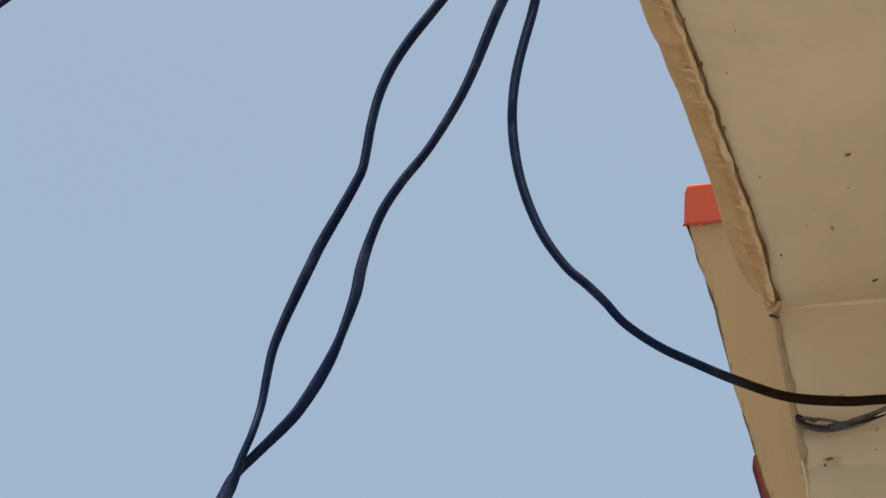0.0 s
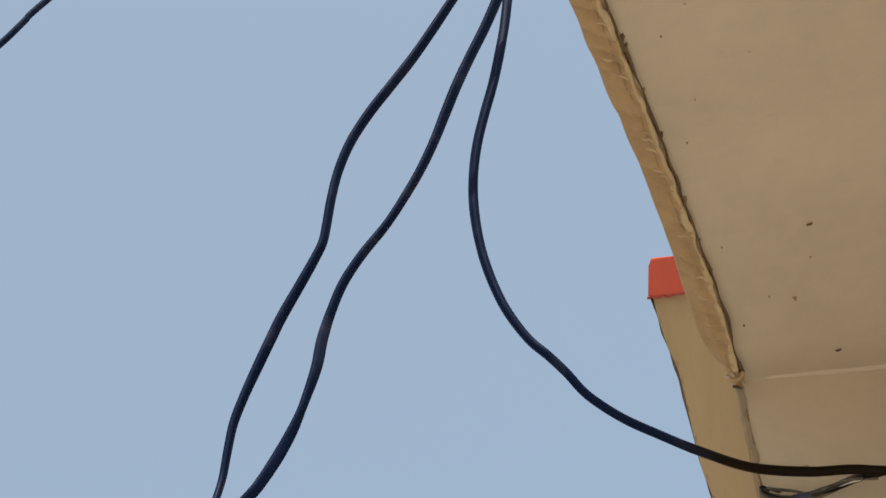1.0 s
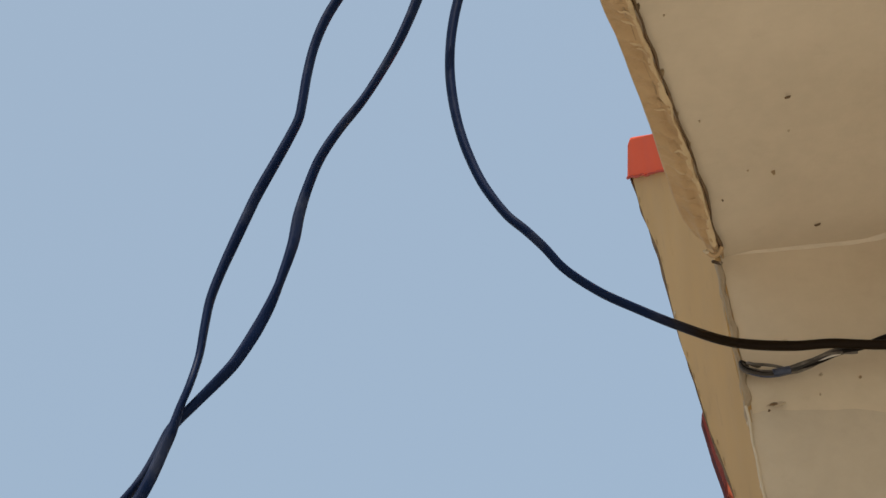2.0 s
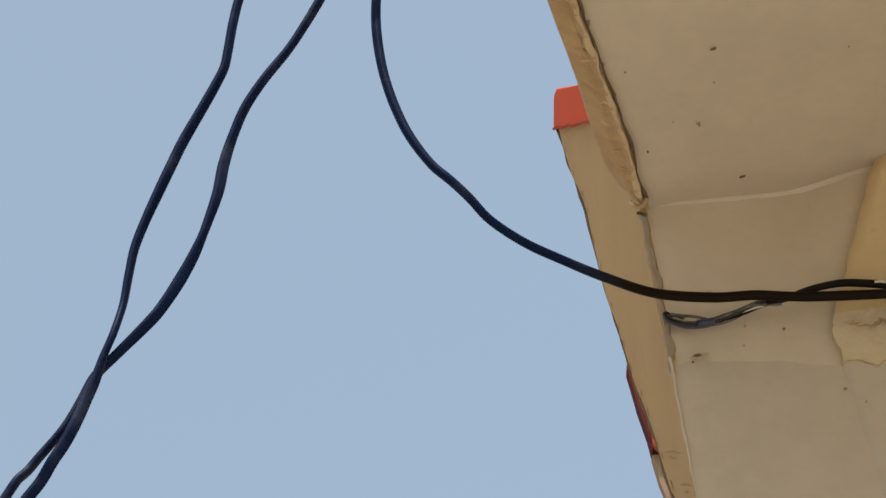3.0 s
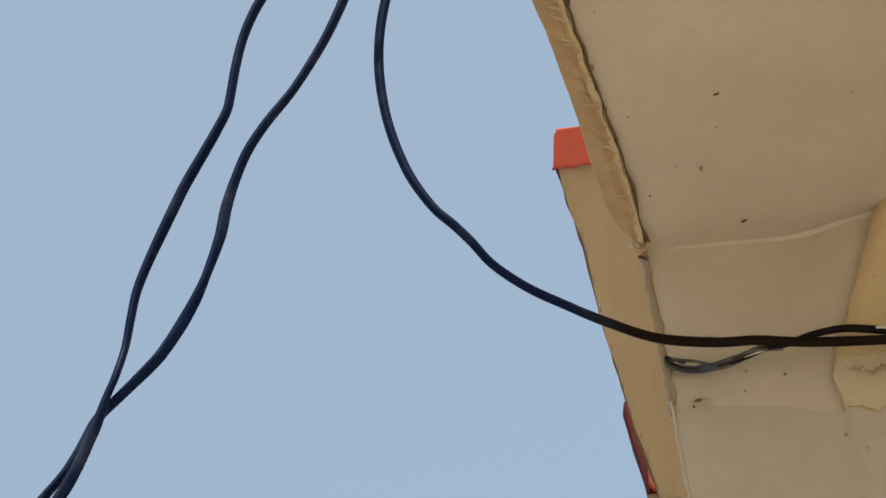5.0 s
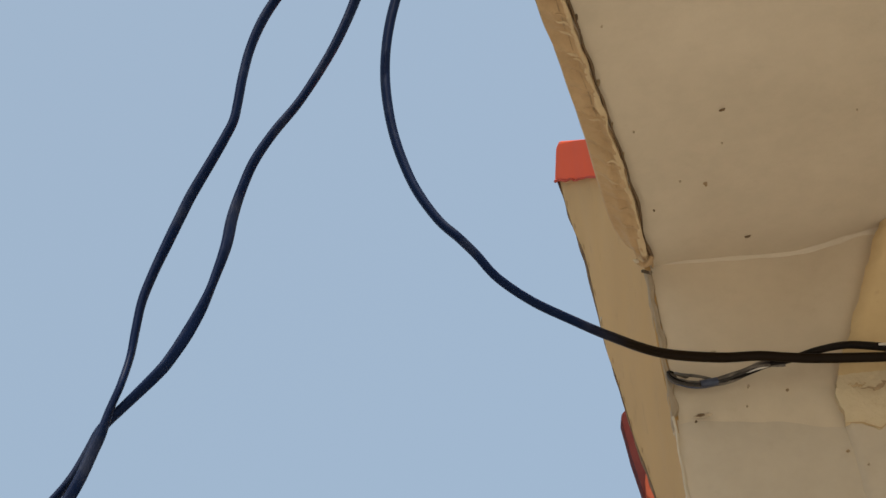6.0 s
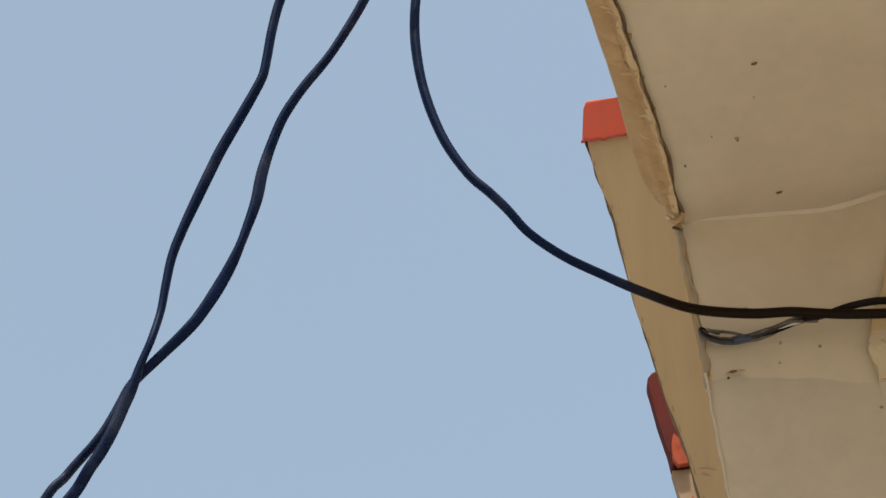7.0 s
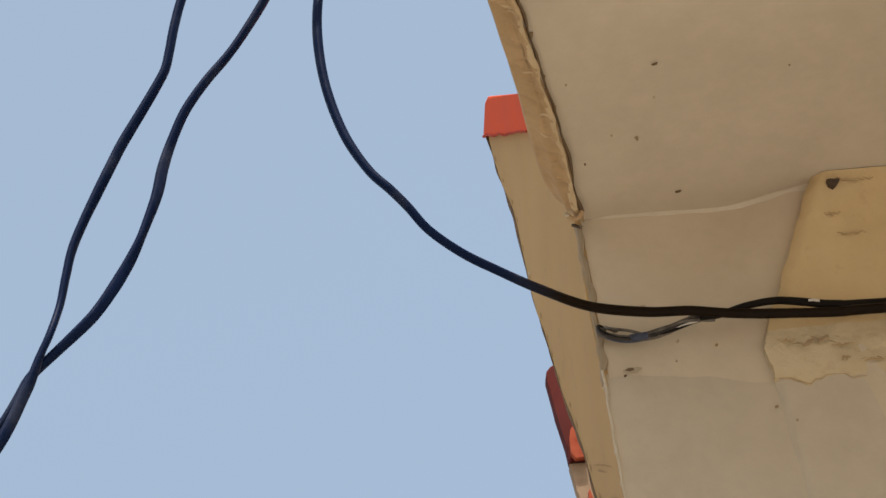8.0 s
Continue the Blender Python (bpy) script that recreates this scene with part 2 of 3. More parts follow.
# ---- the house: front wall, with the raked stair end above and behind the corner ----
EDGE = [(0.064, 3.552), (0.137, 3.655), (0.163, 3.714), (0.180, 3.757), (0.232, 3.840), (0.268, 3.912), (0.332, 4.045), (0.354, 4.115),
        (0.380, 4.203), (0.430, 4.300), (0.466, 4.378)]
RAKE = [(0.0, 0.0), (0.06, 0.0)] + EDGE + [(0.155, 4.142), (0.0, 4.02)]
wall_north = tagged(part("wall_north", box(0.012, 3.0, 0.006, 0.06, 0, S + 0.1), CREAM), "cream plastered house wall under a roof slab", "wall", kind="structure")


def repair_edge(z):
    return float(np.interp(z, [3.70, 3.727, 3.755, 3.80, 3.86, S], [0.1635, 0.158, 0.166, 0.186, 0.211, 0.2315]))


def repair_out(z):
    return float(np.interp(z, [3.69, 3.74, 3.80, S], [0.0086, 0.0105, 0.027, 0.048]))


def swell(x, z):
    """The wall leans out under the slab as it nears the repair."""
    d = x - repair_edge(z)
    k = min(1.0, max(0.0, d / 0.09 + 1))
    return 0.5 * max(0.0, repair_out(z) - 0.0085) * k * k * (3 - 2 * k) * min(1.0, max(0.0, 1.5 - d / 0.02))


def wall_face(s, t):
    x, z = 0.004 + 1.2 * s ** 1.4, 2.7 + (S - 2.7) * t
    out = wobble(x, 0, z, 0.16, 0.0028) + wobble(x, 0, z, 0.05, 0.0008, 3)
    return x + (wobble(0, 0, z, 0.03, 0.002) if s == 0 else 0), -0.001 - max(-0.002, out) - swell(x, z), z


part("plaster", coat(wall_face, 220, 110, (0, 0.0072, 0)), CREAM_WALL, wall_north, "uneven cream plaster", True)


def lower_face(s, t):
    x = -0.0025 + 1.195 * s ** 1.4
    top = 3.7235 - 0.085 * min(x, 0.3) + wobble(x, 0, 0, 0.03, 0.0022)
    z = 2.7 + (top - 2.7) * t ** 0.8
    return x + (wobble(0, 0, z, 0.02, 0.0016) if s == 0 else 0), -0.0038 + 0.0045 * max(0.0, (t - 0.93) / 0.07) ** 2 - wobble(x, 0, z, 0.13, 0.0012, 5), z


part("lower_plaster", coat(lower_face, 90, 70, (0, 0.006, 0)), CREAM_LOW, wall_north, "slightly proud lower coat of cream plaster", True)


house_back = tagged(part("wall_east", box(0.2, 3.0, 0.062, 0.78, 0, S + 0.003), CREAM), "plain cream body of the house", "wall", kind="structure")

# worn corner: a grey chamfer above, a pale ridge of paint below
def corner_face(s, t):
    z = 3.706 + (S - 0.012 - 3.706) * t
    wide = (0.0085 + wobble(0, 0, z, 0.025, 0.008, 9)) * min(1.0, 0.85 + max(0.0, z - 3.722) / 0.04)
    if s == 0:
        return 0.001, 0.008, z
    if s == 1:
        return wide - 0.003, 0.003, z
    return -0.0044 + wide * s + wobble(s, 0, z, 0.012, 0.0008, 2), 0.005 - 0.0092 * min(1.0, s / 0.3) + wobble(s, 1, z, 0.012, 0.0008, 4), z


part("worn_corner", coat(corner_face, 8, 90, (0.004, 0.006, 0)), BARE, wall_north, "chipped grey plaster corner", True)
rnd = random.Random(4)
ridge = [(-0.0015 + rnd.uniform(-0.001, 0.001), -0.004 + rnd.uniform(-0.001, 0.001), 2.7 + i * 0.0204) for i in range(51)]
part("corner_ridge", sweep(ridge, 0.0015, 0.0011, 0.3, 3.0, 8, 0.006, 0.9), PALE, wall_north, "pale ridge of paint along the corner", True)

# cove between wall and slab
def cove_face(s, t):
    x = 0.014 + 0.235 * s
    r = 0.003 + 0.0032 * s + wobble(x, 0, 0, 0.025, 0.003, 6)
    r = max(r, 0.0015)
    a = 0.5 * math.pi * t
    if t == 0:
        return x, 0.003 - swell(x, S), S - r - 0.003
    if t == 1:
        return x, -r - 0.006 - swell(x, S), S + 0.003
    return x, -r * (1 - math.cos(a)) - 0.0012 - swell(x, S), S - r * (1 - math.sin(a)) - 0.0003


part("cove", coat(cove_face, 60, 8, (0, 0.004, 0.004)), COVE, wall_north, "smoothed pale plaster fillet under the slab", True)

# ---- raked end of the stair, ochre, with its red edge ----
stair_end = tagged(part("stair_end", prism(RAKE, "x", 0.0, 0.011, 0.0), OCHRE), "ochre painted raked stair side at the house corner", "wall", kind="structure")
part("core", prism([(y - 0.006, z - 0.004) for y, z in EDGE[1:]] + [(0.155, 4.136), (0.07, 4.07), (0.07, 3.65)], "x", 0.0112, 0.16), OCHRE, stair_end)


def rake_face(s, t):
    # the ochre face: from its raked rear edge to the corner
    z = 3.40 + (4.378 - 3.40) * t
    pts = [(3.40, 0.02)] + [(b, a) for a, b in EDGE]
    y1 = float(np.interp(z, [p[0] for p in pts], [p[1] for p in pts])) + wobble(0, 0, z, 0.03, 0.004, 7)
    y0 = max(0.0, float(np.interp(z, [4.02, 4.142, 4.378], [0.0, 0.155, 0.462])))
    y = y0 + (max(y1, y0 + 0.002) - y0) * s - (0.002 if s == 0 else 0)
    return -0.003 + wobble(0, y, z, 0.08, 0.0016, 1), y, z


part("painted_face", coat(rake_face, 16, 90, (0.004, 0, 0)), OCHRE, stair_end, "ochre paint with a ragged edge", True)
def along_face(ends):
    """Points about a centimetre apart on the line through (y, z) pairs."""
    out = []
    for (y0, z0), (y1, z1) in zip(ends, ends[1:]):
        out += [(y0 + (y1 - y0) * i / 6, z0 + (z1 - z0) * i / 6) for i in range(6)]
    return out + [ends[-1]]


rnd = random.Random(17)
for k in range(16):
    z = 3.66 + 0.043 * k + rnd.uniform(-0.015, 0.015)
    y = float(np.interp(z, [b for a, b in EDGE], [a for a, b in EDGE])) - rnd.uniform(0.007, 0.014)
    part("edge_stain", blot((-0.0034 + wobble(0, y, z, 0.08, 0.0016, 1), y, z), (0, 0.35, 1), (0, -1, 0.2), rnd.uniform(0.004, 0.010), rnd.uniform(0.0012, 0.0032), -0.0004, 90 + k, 13), OCHRE_STAIN, stair_end)
# dark optical fringe against the sky, put in as a thin strip
part("edge_fringe", sweep([(-0.0026, a - 0.0005 + 0.0008 * math.sin(7 * i), b) for i, (a, b) in enumerate(EDGE)], 0.0022, 0.0010, 0.2, 5, 8, 0.006, 1.0), CRACK_AND_FRINGE, stair_end, "dark fringe along the raked edge", True)
for k, streak in enumerate([((0.1293, 3.700), (0.0752, 3.6639), (0.0254, 3.6282)), ((0.1175, 3.686), (0.063, 3.6471)), ((0.0802, 3.6282), (0.0341, 3.5987), (0.004, 3.576)),
                            ((0.0612, 3.607), (0.0251, 3.5849))]):
    part("brown_smear", sweep([(-0.0030 + wobble(0, y, z, 0.08, 0.0016, 1), y, z) for y, z in along_face(streak)], 0.0010 + 0.0003 * (k % 3), 0.0005, 0.2, 0, 8, 0.006, 0.9, taper=True), OCHRE_STAIN, stair_end, "", True)
part("paint_chip", blot((-0.0035, 0.331, 4.083), (0, 0.2, 1), (0, 1, 0), 0.004, 0.006, -0.002, 7), PALE, stair_end)
COPING = [(0.467, 4.380), (0.412, 4.387), (0.385, 4.374), (0.166, 4.202), (0.004, 4.075), (0.004, 4.024), (0.155, 4.142)]
part("coping", prism(COPING, "x", -0.0085, 0.17, 0.003), RED, stair_end, "orange-red painted coping")

rim = [(-0.0086, 0.463 - 0.0308 * i + 0.003 * noise.noise(Vector((i * 1.7, 3, 1))), 4.3770 - 0.0235 * i + 0.003 * noise.noise(Vector((i * 1.3, 8, 2)))) for i in range(11)]
part("coping_rim", sweep(rim, 0.0014, 0.0010, 0.3, 6, 8, 0.004, 0.7), DULL_RED, stair_end, "ragged darker red lower edge", True)

# ---- the roof slab with its rough drip edge ----
def lip_inner(y):
    v = -y
    return float(np.interp(v, [-0.02, 0.02, 0.045, 0.1, 0.185, 0.245, 0.31, 0.41, 0.535, 0.6, 1.4], [0.012, 0.003, -0.006, -0.0145, -0.036, -0.0525, -0.0695, -0.0955, -0.131, -0.151, -0.40]))


def lip_outer(y):
    v = -y
    return float(np.interp(v, [0.0, 0.024, 0.034, 0.061, 0.112, 0.17, 0.22, 0.257, 0.308, 0.357, 0.45, 0.507, 0.602, 1.4],
                           [-0.006, -0.014, -0.022, -0.035, -0.050, -0.0625, -0.0735, -0.083, -0.0965, -0.109, -0.138, -0.153, -0.181, -0.425]))


roof_slab = tagged(part("roof_slab", prism([(0.18, 0.78), (3.0, 0.78), (3.0, -1.4), (-0.40, -1.4), (-0.147, -0.6), (-0.012, -0.035), (0.0, 0.0), (0.18, 0.0)], "z", S + 0.004, S + 0.12, 0.0), CREAM),
                   "concrete roof slab with a cream plastered underside", "roof", kind="structure")


def soffit_face(s, t):
    y = -0.001 - 1.38 * t
    x = lip_inner(y) - 0.004 + (1.3 - lip_inner(y)) * s ** 1.4
    near = 0.004 * max(0.0, 1 - (x - lip_inner(y)) / 0.03)      # the plaster sags towards the drip edge
    return x, y, S - 0.0005 - wobble(x, y, 0, 0.2, 0.003) - wobble(x, y, 0, 0.06, 0.0007, 8) - near


part("soffit", coat(soffit_face, 80, 90, (0, 0, 0.006)), CREAM, roof_slab, "cream plastered underside with small marks", True)

rnd = random.Random(11)
marks = []
v = 0.03
while v < 1.39:
    marks.append((v, rnd.uniform(0.002, 0.0085), rnd.uniform(0.0018, 0.0042), rnd.uniform(0.15, 0.65)))
    v += rnd.uniform(0.007, 0.024)


def lip_face(s, t):
    v = 0.012 + 1.386 * t
    y = -v
    xo, xi = lip_outer(y) + wobble(0, y, 0, 0.05, 0.002, 1), lip_inner(y) + wobble(0, y, 0, 0.022, 0.003, 2)
    x = xo + (xi - xo) * s
    drop = 0.0085 + wobble(x, y, 0, 0.05, 0.003, 3)
    drop += 0.0065 * math.exp(-((s - 0.86) / 0.10) ** 2) * (0.8 + noise.noise(Vector((v * 40, 0, 5))))   # bead at the inner edge
    for mv, high, wide, slant in marks:
        d = (v + slant * (x - xi) - mv) / (wide if v + slant * (x - xi) < mv else 2.6 * wide)
        if abs(d) < 3:
            drop += high * math.exp(-d * d) * (0.15 + 0.85 * math.exp(-((s - 0.6) / 0.35) ** 2))
    drop *= min(1.0, 0.25 + 6 * min(s, 1 - s)) if s in (0.0, 1.0) else 1.0
    if s < 0.45:                                   # the outer side thins out towards the broken end
        k = min(1.0, max(0.0, (v - 0.03) / 0.22))
        drop *= k + (1 - k) * (0.12 + 0.88 * (s / 0.45) ** 2)
    return x, y, S - drop


drip = coat(lip_face, 16, 620, (0, 0, 0.02))
part("drip_edge", drip, LIP, roof_slab, "rough ochre cement drip edge with trowel ridges", True)

# single trowel ridges standing out of the cement, about half coloured as lit
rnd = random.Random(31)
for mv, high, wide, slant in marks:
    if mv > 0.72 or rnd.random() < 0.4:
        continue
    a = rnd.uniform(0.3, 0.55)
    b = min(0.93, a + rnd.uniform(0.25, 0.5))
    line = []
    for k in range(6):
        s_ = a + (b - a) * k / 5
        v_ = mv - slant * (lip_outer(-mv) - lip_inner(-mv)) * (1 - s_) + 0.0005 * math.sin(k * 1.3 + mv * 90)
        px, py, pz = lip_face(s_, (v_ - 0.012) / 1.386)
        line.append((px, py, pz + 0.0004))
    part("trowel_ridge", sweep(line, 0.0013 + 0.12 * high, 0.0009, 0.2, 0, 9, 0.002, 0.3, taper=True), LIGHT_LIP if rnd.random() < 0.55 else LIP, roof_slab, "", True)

bead = []
for i in range(170):
    v_ = 0.035 + 0.0075 * i
    px, py, pz = lip_face(0.9, (v_ - 0.012) / 1.386)
    bead.append((px + 0.0008 * noise.noise(Vector((v_ * 70, 1, 1))), py, pz + 0.0008))
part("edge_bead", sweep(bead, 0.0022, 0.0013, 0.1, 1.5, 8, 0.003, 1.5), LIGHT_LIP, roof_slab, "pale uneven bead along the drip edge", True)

# crease put in as a thin brown strip lying on the cement
crease = []
for i in range(60):
    v_ = 0.26 + 0.0075 * i
    px, py, pz = lip_face(0.68, (v_ - 0.012) / 1.386)
    crease.append((px + 0.0012 * noise.noise(Vector((v_ * 55, 4, 2))), py, pz + 0.0002))
part("crease", sweep(crease, 0.0006, 0.0005, 0.1, 1.5, 6, 0.004, 1.8), STAIN, roof_slab, "thin brown strip for the crease beside the bead", True)

# crack and dirt along the inside of the drip edge
crack = [(lip_inner(-v) + 0.0015 + 0.0018 * noise.noise(Vector((v * 38, 2, 0))), -v, S - 0.0088 + 0.0012 * noise.noise(Vector((v * 60, 7, 0)))) for v in [0.022 + 0.0115 * i for i in range(118)]]
part("edge_crack", sweep(crack, 0.0012, 0.0010, 0.4, 2.0, 8, 0.003, 1.5), CRACK_AND_FRINGE, roof_slab, "dark dirty crack beside the drip edge", True)
# broken nub at the foot of the drip edge
nub = [(-0.014, -0.024, S - 0.012), (-0.007, -0.021, S - 0.017), (-0.001, -0.022, S - 0.016), (0.003, -0.026, S - 0.011)]
part("edge_nub", sweep(nub, 0.0026, 0.0018, 0, 9, 10, 0.0015, 1.2), LIP, roof_slab, "broken end of the drip edge", True)
part("nub_chip", blot((-0.0135, -0.027, S - 0.0155), (1, 0.3, 0), (0, -1, 0.2), 0.0035, 0.0022, 0.002, 5), PALE, roof_slab, "pale chip")
# shade of the gap under the nub, put in as a dark crumb
part("nub_gap_shade", blot((-0.004, -0.0105, S - 0.0185), (1, 0, -0.45), (0, 0, 1), 0.0065, 0.0018, 0.003, 3), GAP_SHADE, wall_north)

# crumbs and marks under the slab
DOWN = ((1, 0, 0), (0, -1, 0))
for k, (x, y, a, b, m) in enumerate([(0.058, -0.240, 0.0034, 0.0011, 1), (0.050, -0.128, 0.0023, 0.0011, 0), (0.099, -0.036, 0.0034, 0.0008, 1), (0.002, -0.091, 0.0011, 0.0011, 1), (0.190, -0.224, 0.0011, 0.0008, 0), (0.062, -0.189, 0.0011, 0.0008, 0), (0.025, -0.134, 0.0011, 0.0008, 0), (-0.025, -0.217, 0.0011, 0.0011, 0), (-0.093, -0.528, 0.0011, 0.0011, 0), (-0.064, -0.377, 0.0011, 0.0011, 0), (-0.073, -0.569, 0.0011, 0.0008, 0), (-0.059, -0.437, 0.0008, 0.0008, 0), (0.051, -0.125, 0.0019, 0.0011, 0), (-0.012, -0.496, 0.0008, 0.0008, 0)]):
    turn = 0.35
    part("dirt_mark", blot((x, y, S - 0.003), (math.cos(turn), -math.sin(turn), 0), (-math.sin(turn), -math.cos(turn), 0), a, b, 0.002, k), CRACK_AND_FRINGE if m else (FAINT if a < 0.0012 else STAIN), roof_slab)
# clots of dirt in the crack
for k, (y, a, b) in enumerate([(-0.535, 0.0030, 0.0060), (-0.520, 0.0022, 0.0090), (-0.396, 0.0030, 0.0052), (-0.298, 0.0022, 0.0060), (-0.187, 0.0013, 0.0035), (-0.235, 0.0010, 0.0030), (-0.460, 0.0012, 0.0040)]):
    part("dirt_clot", blot((lip_inner(y) + 0.0026, y, S - 0.0060), (1, 0, 0), (0, -1, 0), a, b, 0.0015, 30 + k, 13), CRACK_AND_FRINGE if k in (0, 2) else STAIN, roof_slab)
# and on the wall
for k, (x, z, a, b, m) in enumerate([(0.114, 3.741, 0.0017, 0.0015, 1), (0.025, 3.717, 0.0053, 0.0015, 1), (0.019, 3.710, 0.0014, 0.0010, 1), (0.077, 3.749, 0.0014, 0.0020, 0), (0.185, 3.836, 0.0014, 0.0010, 0), (0.049, 3.793, 0.0034, 0.0010, 0), (0.159, 3.661, 0.0019, 0.0015, 1), (0.072, 3.726, 0.0010, 0.0010, 0), (0.176, 3.644, 0.0014, 0.0010, 0)]):
    part("dirt_mark", blot((x, -0.0068 if z < 3.72 else -0.0022, z), (1, 0, 0.06), (0, 0, 1), a, b, 0.0025, 50 + k), CRACK_AND_FRINGE if k in (1, 2) else STAIN if m else FAINT, wall_north)
part("smudge", blot((0.029, -0.0066, 3.7175), (1, 0, 0.06), (0, 0, 1), 0.011, 0.0032, 0.0009, 66, 15), FAINT, wall_north)

# ---- ochre repair beside the corner, bulging out under the slab ----
def repair_face(s, t, lower=True):
    z = 3.692 + (3.748 - 3.692) * t if lower else 3.7475 + (S - 3.7475) * t
    x0 = repair_edge(z) + wobble(0, 0, z, 0.02, 0.003, 3) + wobble(0, 0, z, 0.007, 0.0018, 5)
    x = x0 + (0.9 - x0) * s ** 2.0
    if t == 0 and lower:
        z += -0.055 * min(0.3, x - 0.16) + wobble(x, 0, 0, 0.03, 0.009, 4) + wobble(x, 0, 0, 0.009, 0.005, 9)
    k = min(1.0, (x - x0) / 0.016)
    out = repair_out(z) - (0.0018 * max(0.0, 1 - t / 0.25) if lower else 0.0) - 0.28 * max(0.0, repair_out(z) - 0.0075) * (1 - k) ** 2
    rough = float(np.interp(z, [3.70, 3.74, 3.78], [1.0, 1.0, 0.25]))
    out += wobble(x, 0, z, 0.07, 0.003, 6) + rough * (wobble(x, 0, z, 0.020, 0.0020, 2) + wobble(x, 0, z, 0.006, 0.0008, 3))
    return x, -max(out, 0.0052 if t == 0 else 0.0076 + 0.25 * max(0.0, out)), z


wall_repair = tagged(part("wall_repair", coat(lambda s, t: repair_face(s, t, False), 200, 60, (0, 0.03, 0)), PATCH, None, smooth=True), "uneven ochre repair bulging from the cream house wall", "wall repair", kind="structure")


part("rough_plaster", coat(repair_face, 240, 60, (0, 0.02, 0)), ROUGH, wall_repair, "rough paler plaster at the foot of the repair", True)


def pilaster_face(s, t):
    z = 2.7 + (3.701 - 2.7) * t
    x0 = float(np.interp(z, [2.7, 3.58, 3.62, 3.667, 3.69], [0.20, 0.171, 0.166, 0.1645, 0.163])) + wobble(0, 0, z, 0.03, 0.0025, 13)
    x = x0 + (0.9 - x0) * s ** 1.6
    zz = z - (0.055 * min(0.3, x - 0.16) if t == 1 else 0)
    return x, -0.0068 + 0.004 * max(0.0, 1 - (x - x0) / 0.006) - wobble(x, 0, z, 0.1, 0.0018, 15), zz


part("smooth_coat", coat(pilaster_face, 60, 60, (0, 0.006, 0)), CREAM_LOW, wall_repair, "smooth cream coat below the ochre repair", True)
# the hole is a proud dark plug; its inner shade is in the colour
part("hole", prism([(0.2450, 3.8965), (0.2462, 3.8905), (0.2505, 3.8875), (0.2545, 3.8910), (0.2590, 3.8968), (0.2545, 3.8955), (0.2495, 3.8972)], "y", -0.0505, -0.040, 0.0008), GAP_SHADE, wall_repair, "chipped hole drawn as a dark raised plug")
rnd = random.Random(23)
for x, z, a, b, y in [(0.180, 3.7315, 0.008, 0.0016, -0.0145), (0.208, 3.7275, 0.021, 0.0028, -0.0165), (0.236, 3.7215, 0.012, 0.0015, -0.0160), (0.270, 3.8955, 0.020, 0.0014, -0.0480),
                      (0.245, 3.860, 0.007, 0.0012, -0.0415), (0.262, 3.838, 0.012, 0.0010, -0.0370), (0.262, 3.704, 0.011, 0.0012, -0.0125), (0.235, 3.708, 0.004, 0.0018, -0.0125)]:
    bm = bmesh.new()
    for k in range(9):       # a broken streak of small crumbs
        f = (k - 4) / 4
        one = blot((x + a * f, min(y, -repair_out(z) - 0.0022), z + rnd.uniform(-1, 1) * b * 1.3), (1, 0, rnd.uniform(-0.5, 0.4)), (0, 0, 1), a * rnd.uniform(0.14, 0.34), b * rnd.uniform(0.6, 1.7) * (1.1 - abs(f)), 0.0012, rnd.random(), 9)
        me = bpy.data.meshes.new("crumb")
        one.to_mesh(me), one.free()
        bm.from_mesh(me)
        bpy.data.meshes.remove(me)
    part("stain", bm, STAIN if z < 3.73 and a > 0.015 else PATCH_STAIN, wall_repair)
seam = []
for i in range(40):
    x = 0.166 + 0.006 * i
    seam.append((x, -0.0082, 3.6925 - 0.055 * (x - 0.16) + wobble(x, 0, 0, 0.03, 0.009, 4) + wobble(x, 0, 0, 0.009, 0.005, 9)))
part("seam", sweep(seam, 0.0004, 0.0005, 0, 5, 6, 0.004, 1.8), PATCH_STAIN, wall_repair, "dirty broken edge of the repair", True)

# ---- the next flight, further back: red edge on an ochre and white end wall ----
far_stair = tagged(part("far_stair", prism([(0.1325, 4.2235), (0.1297, 4.2185), (0.1198, 4.175), (0.1165, 4.10), (0.1165, 0.0), (2.4, 0.0), (2.4, 4.2235)], "y", 1.051, 1.6, 0.002), FAR_WALL), "pinkish white plastered end wall of the stair behind", "wall", kind="structure")
part("ochre_band", prism([(0.1205, 4.302), (0.1245, 4.262), (0.1305, 4.2245), (0.34, 4.2245), (0.34, 4.302)], "y", 1.05, 1.066, 0.002), BAND, far_stair, "grey-ochre band under the red edge")
# shaded side and lit end of one red edge, put in as two paints
part("red_edge", prism([(0.1088, 4.4325), (0.1105, 4.4420), (0.1165, 4.4490), (0.122, 4.4515), (0.34, 4.4515), (0.34, 4.3035), (0.1208, 4.3035), (0.1200, 4.330), (0.1137, 4.378)], "y", 1.045, 1.066, 0.003), RED_SHADED, far_stair, "red painted edge with its shade in the paint")
part("red_patch", prism([(0.1225, 4.3085), (0.1240, 4.3300), (0.1268, 4.3430), (0.1305, 4.3500), (0.1330, 4.3380), (0.1420, 4.3300), (0.1420, 4.3010), (0.1280, 4.2990)], "y", 1.036, 1.044, 0.002), RED_LIT, far_stair, "flaking orange-red end, its lit tone in the paint")
part("paint_drip", prism([(0.1350, 4.2300), (0.1375, 4.2530), (0.1400, 4.2580), (0.1440, 4.2350), (0.1420, 4.2260)], "y", 1.042, 1.0495, 0.0012), RED_LIT, far_stair, "orange-red run of paint")

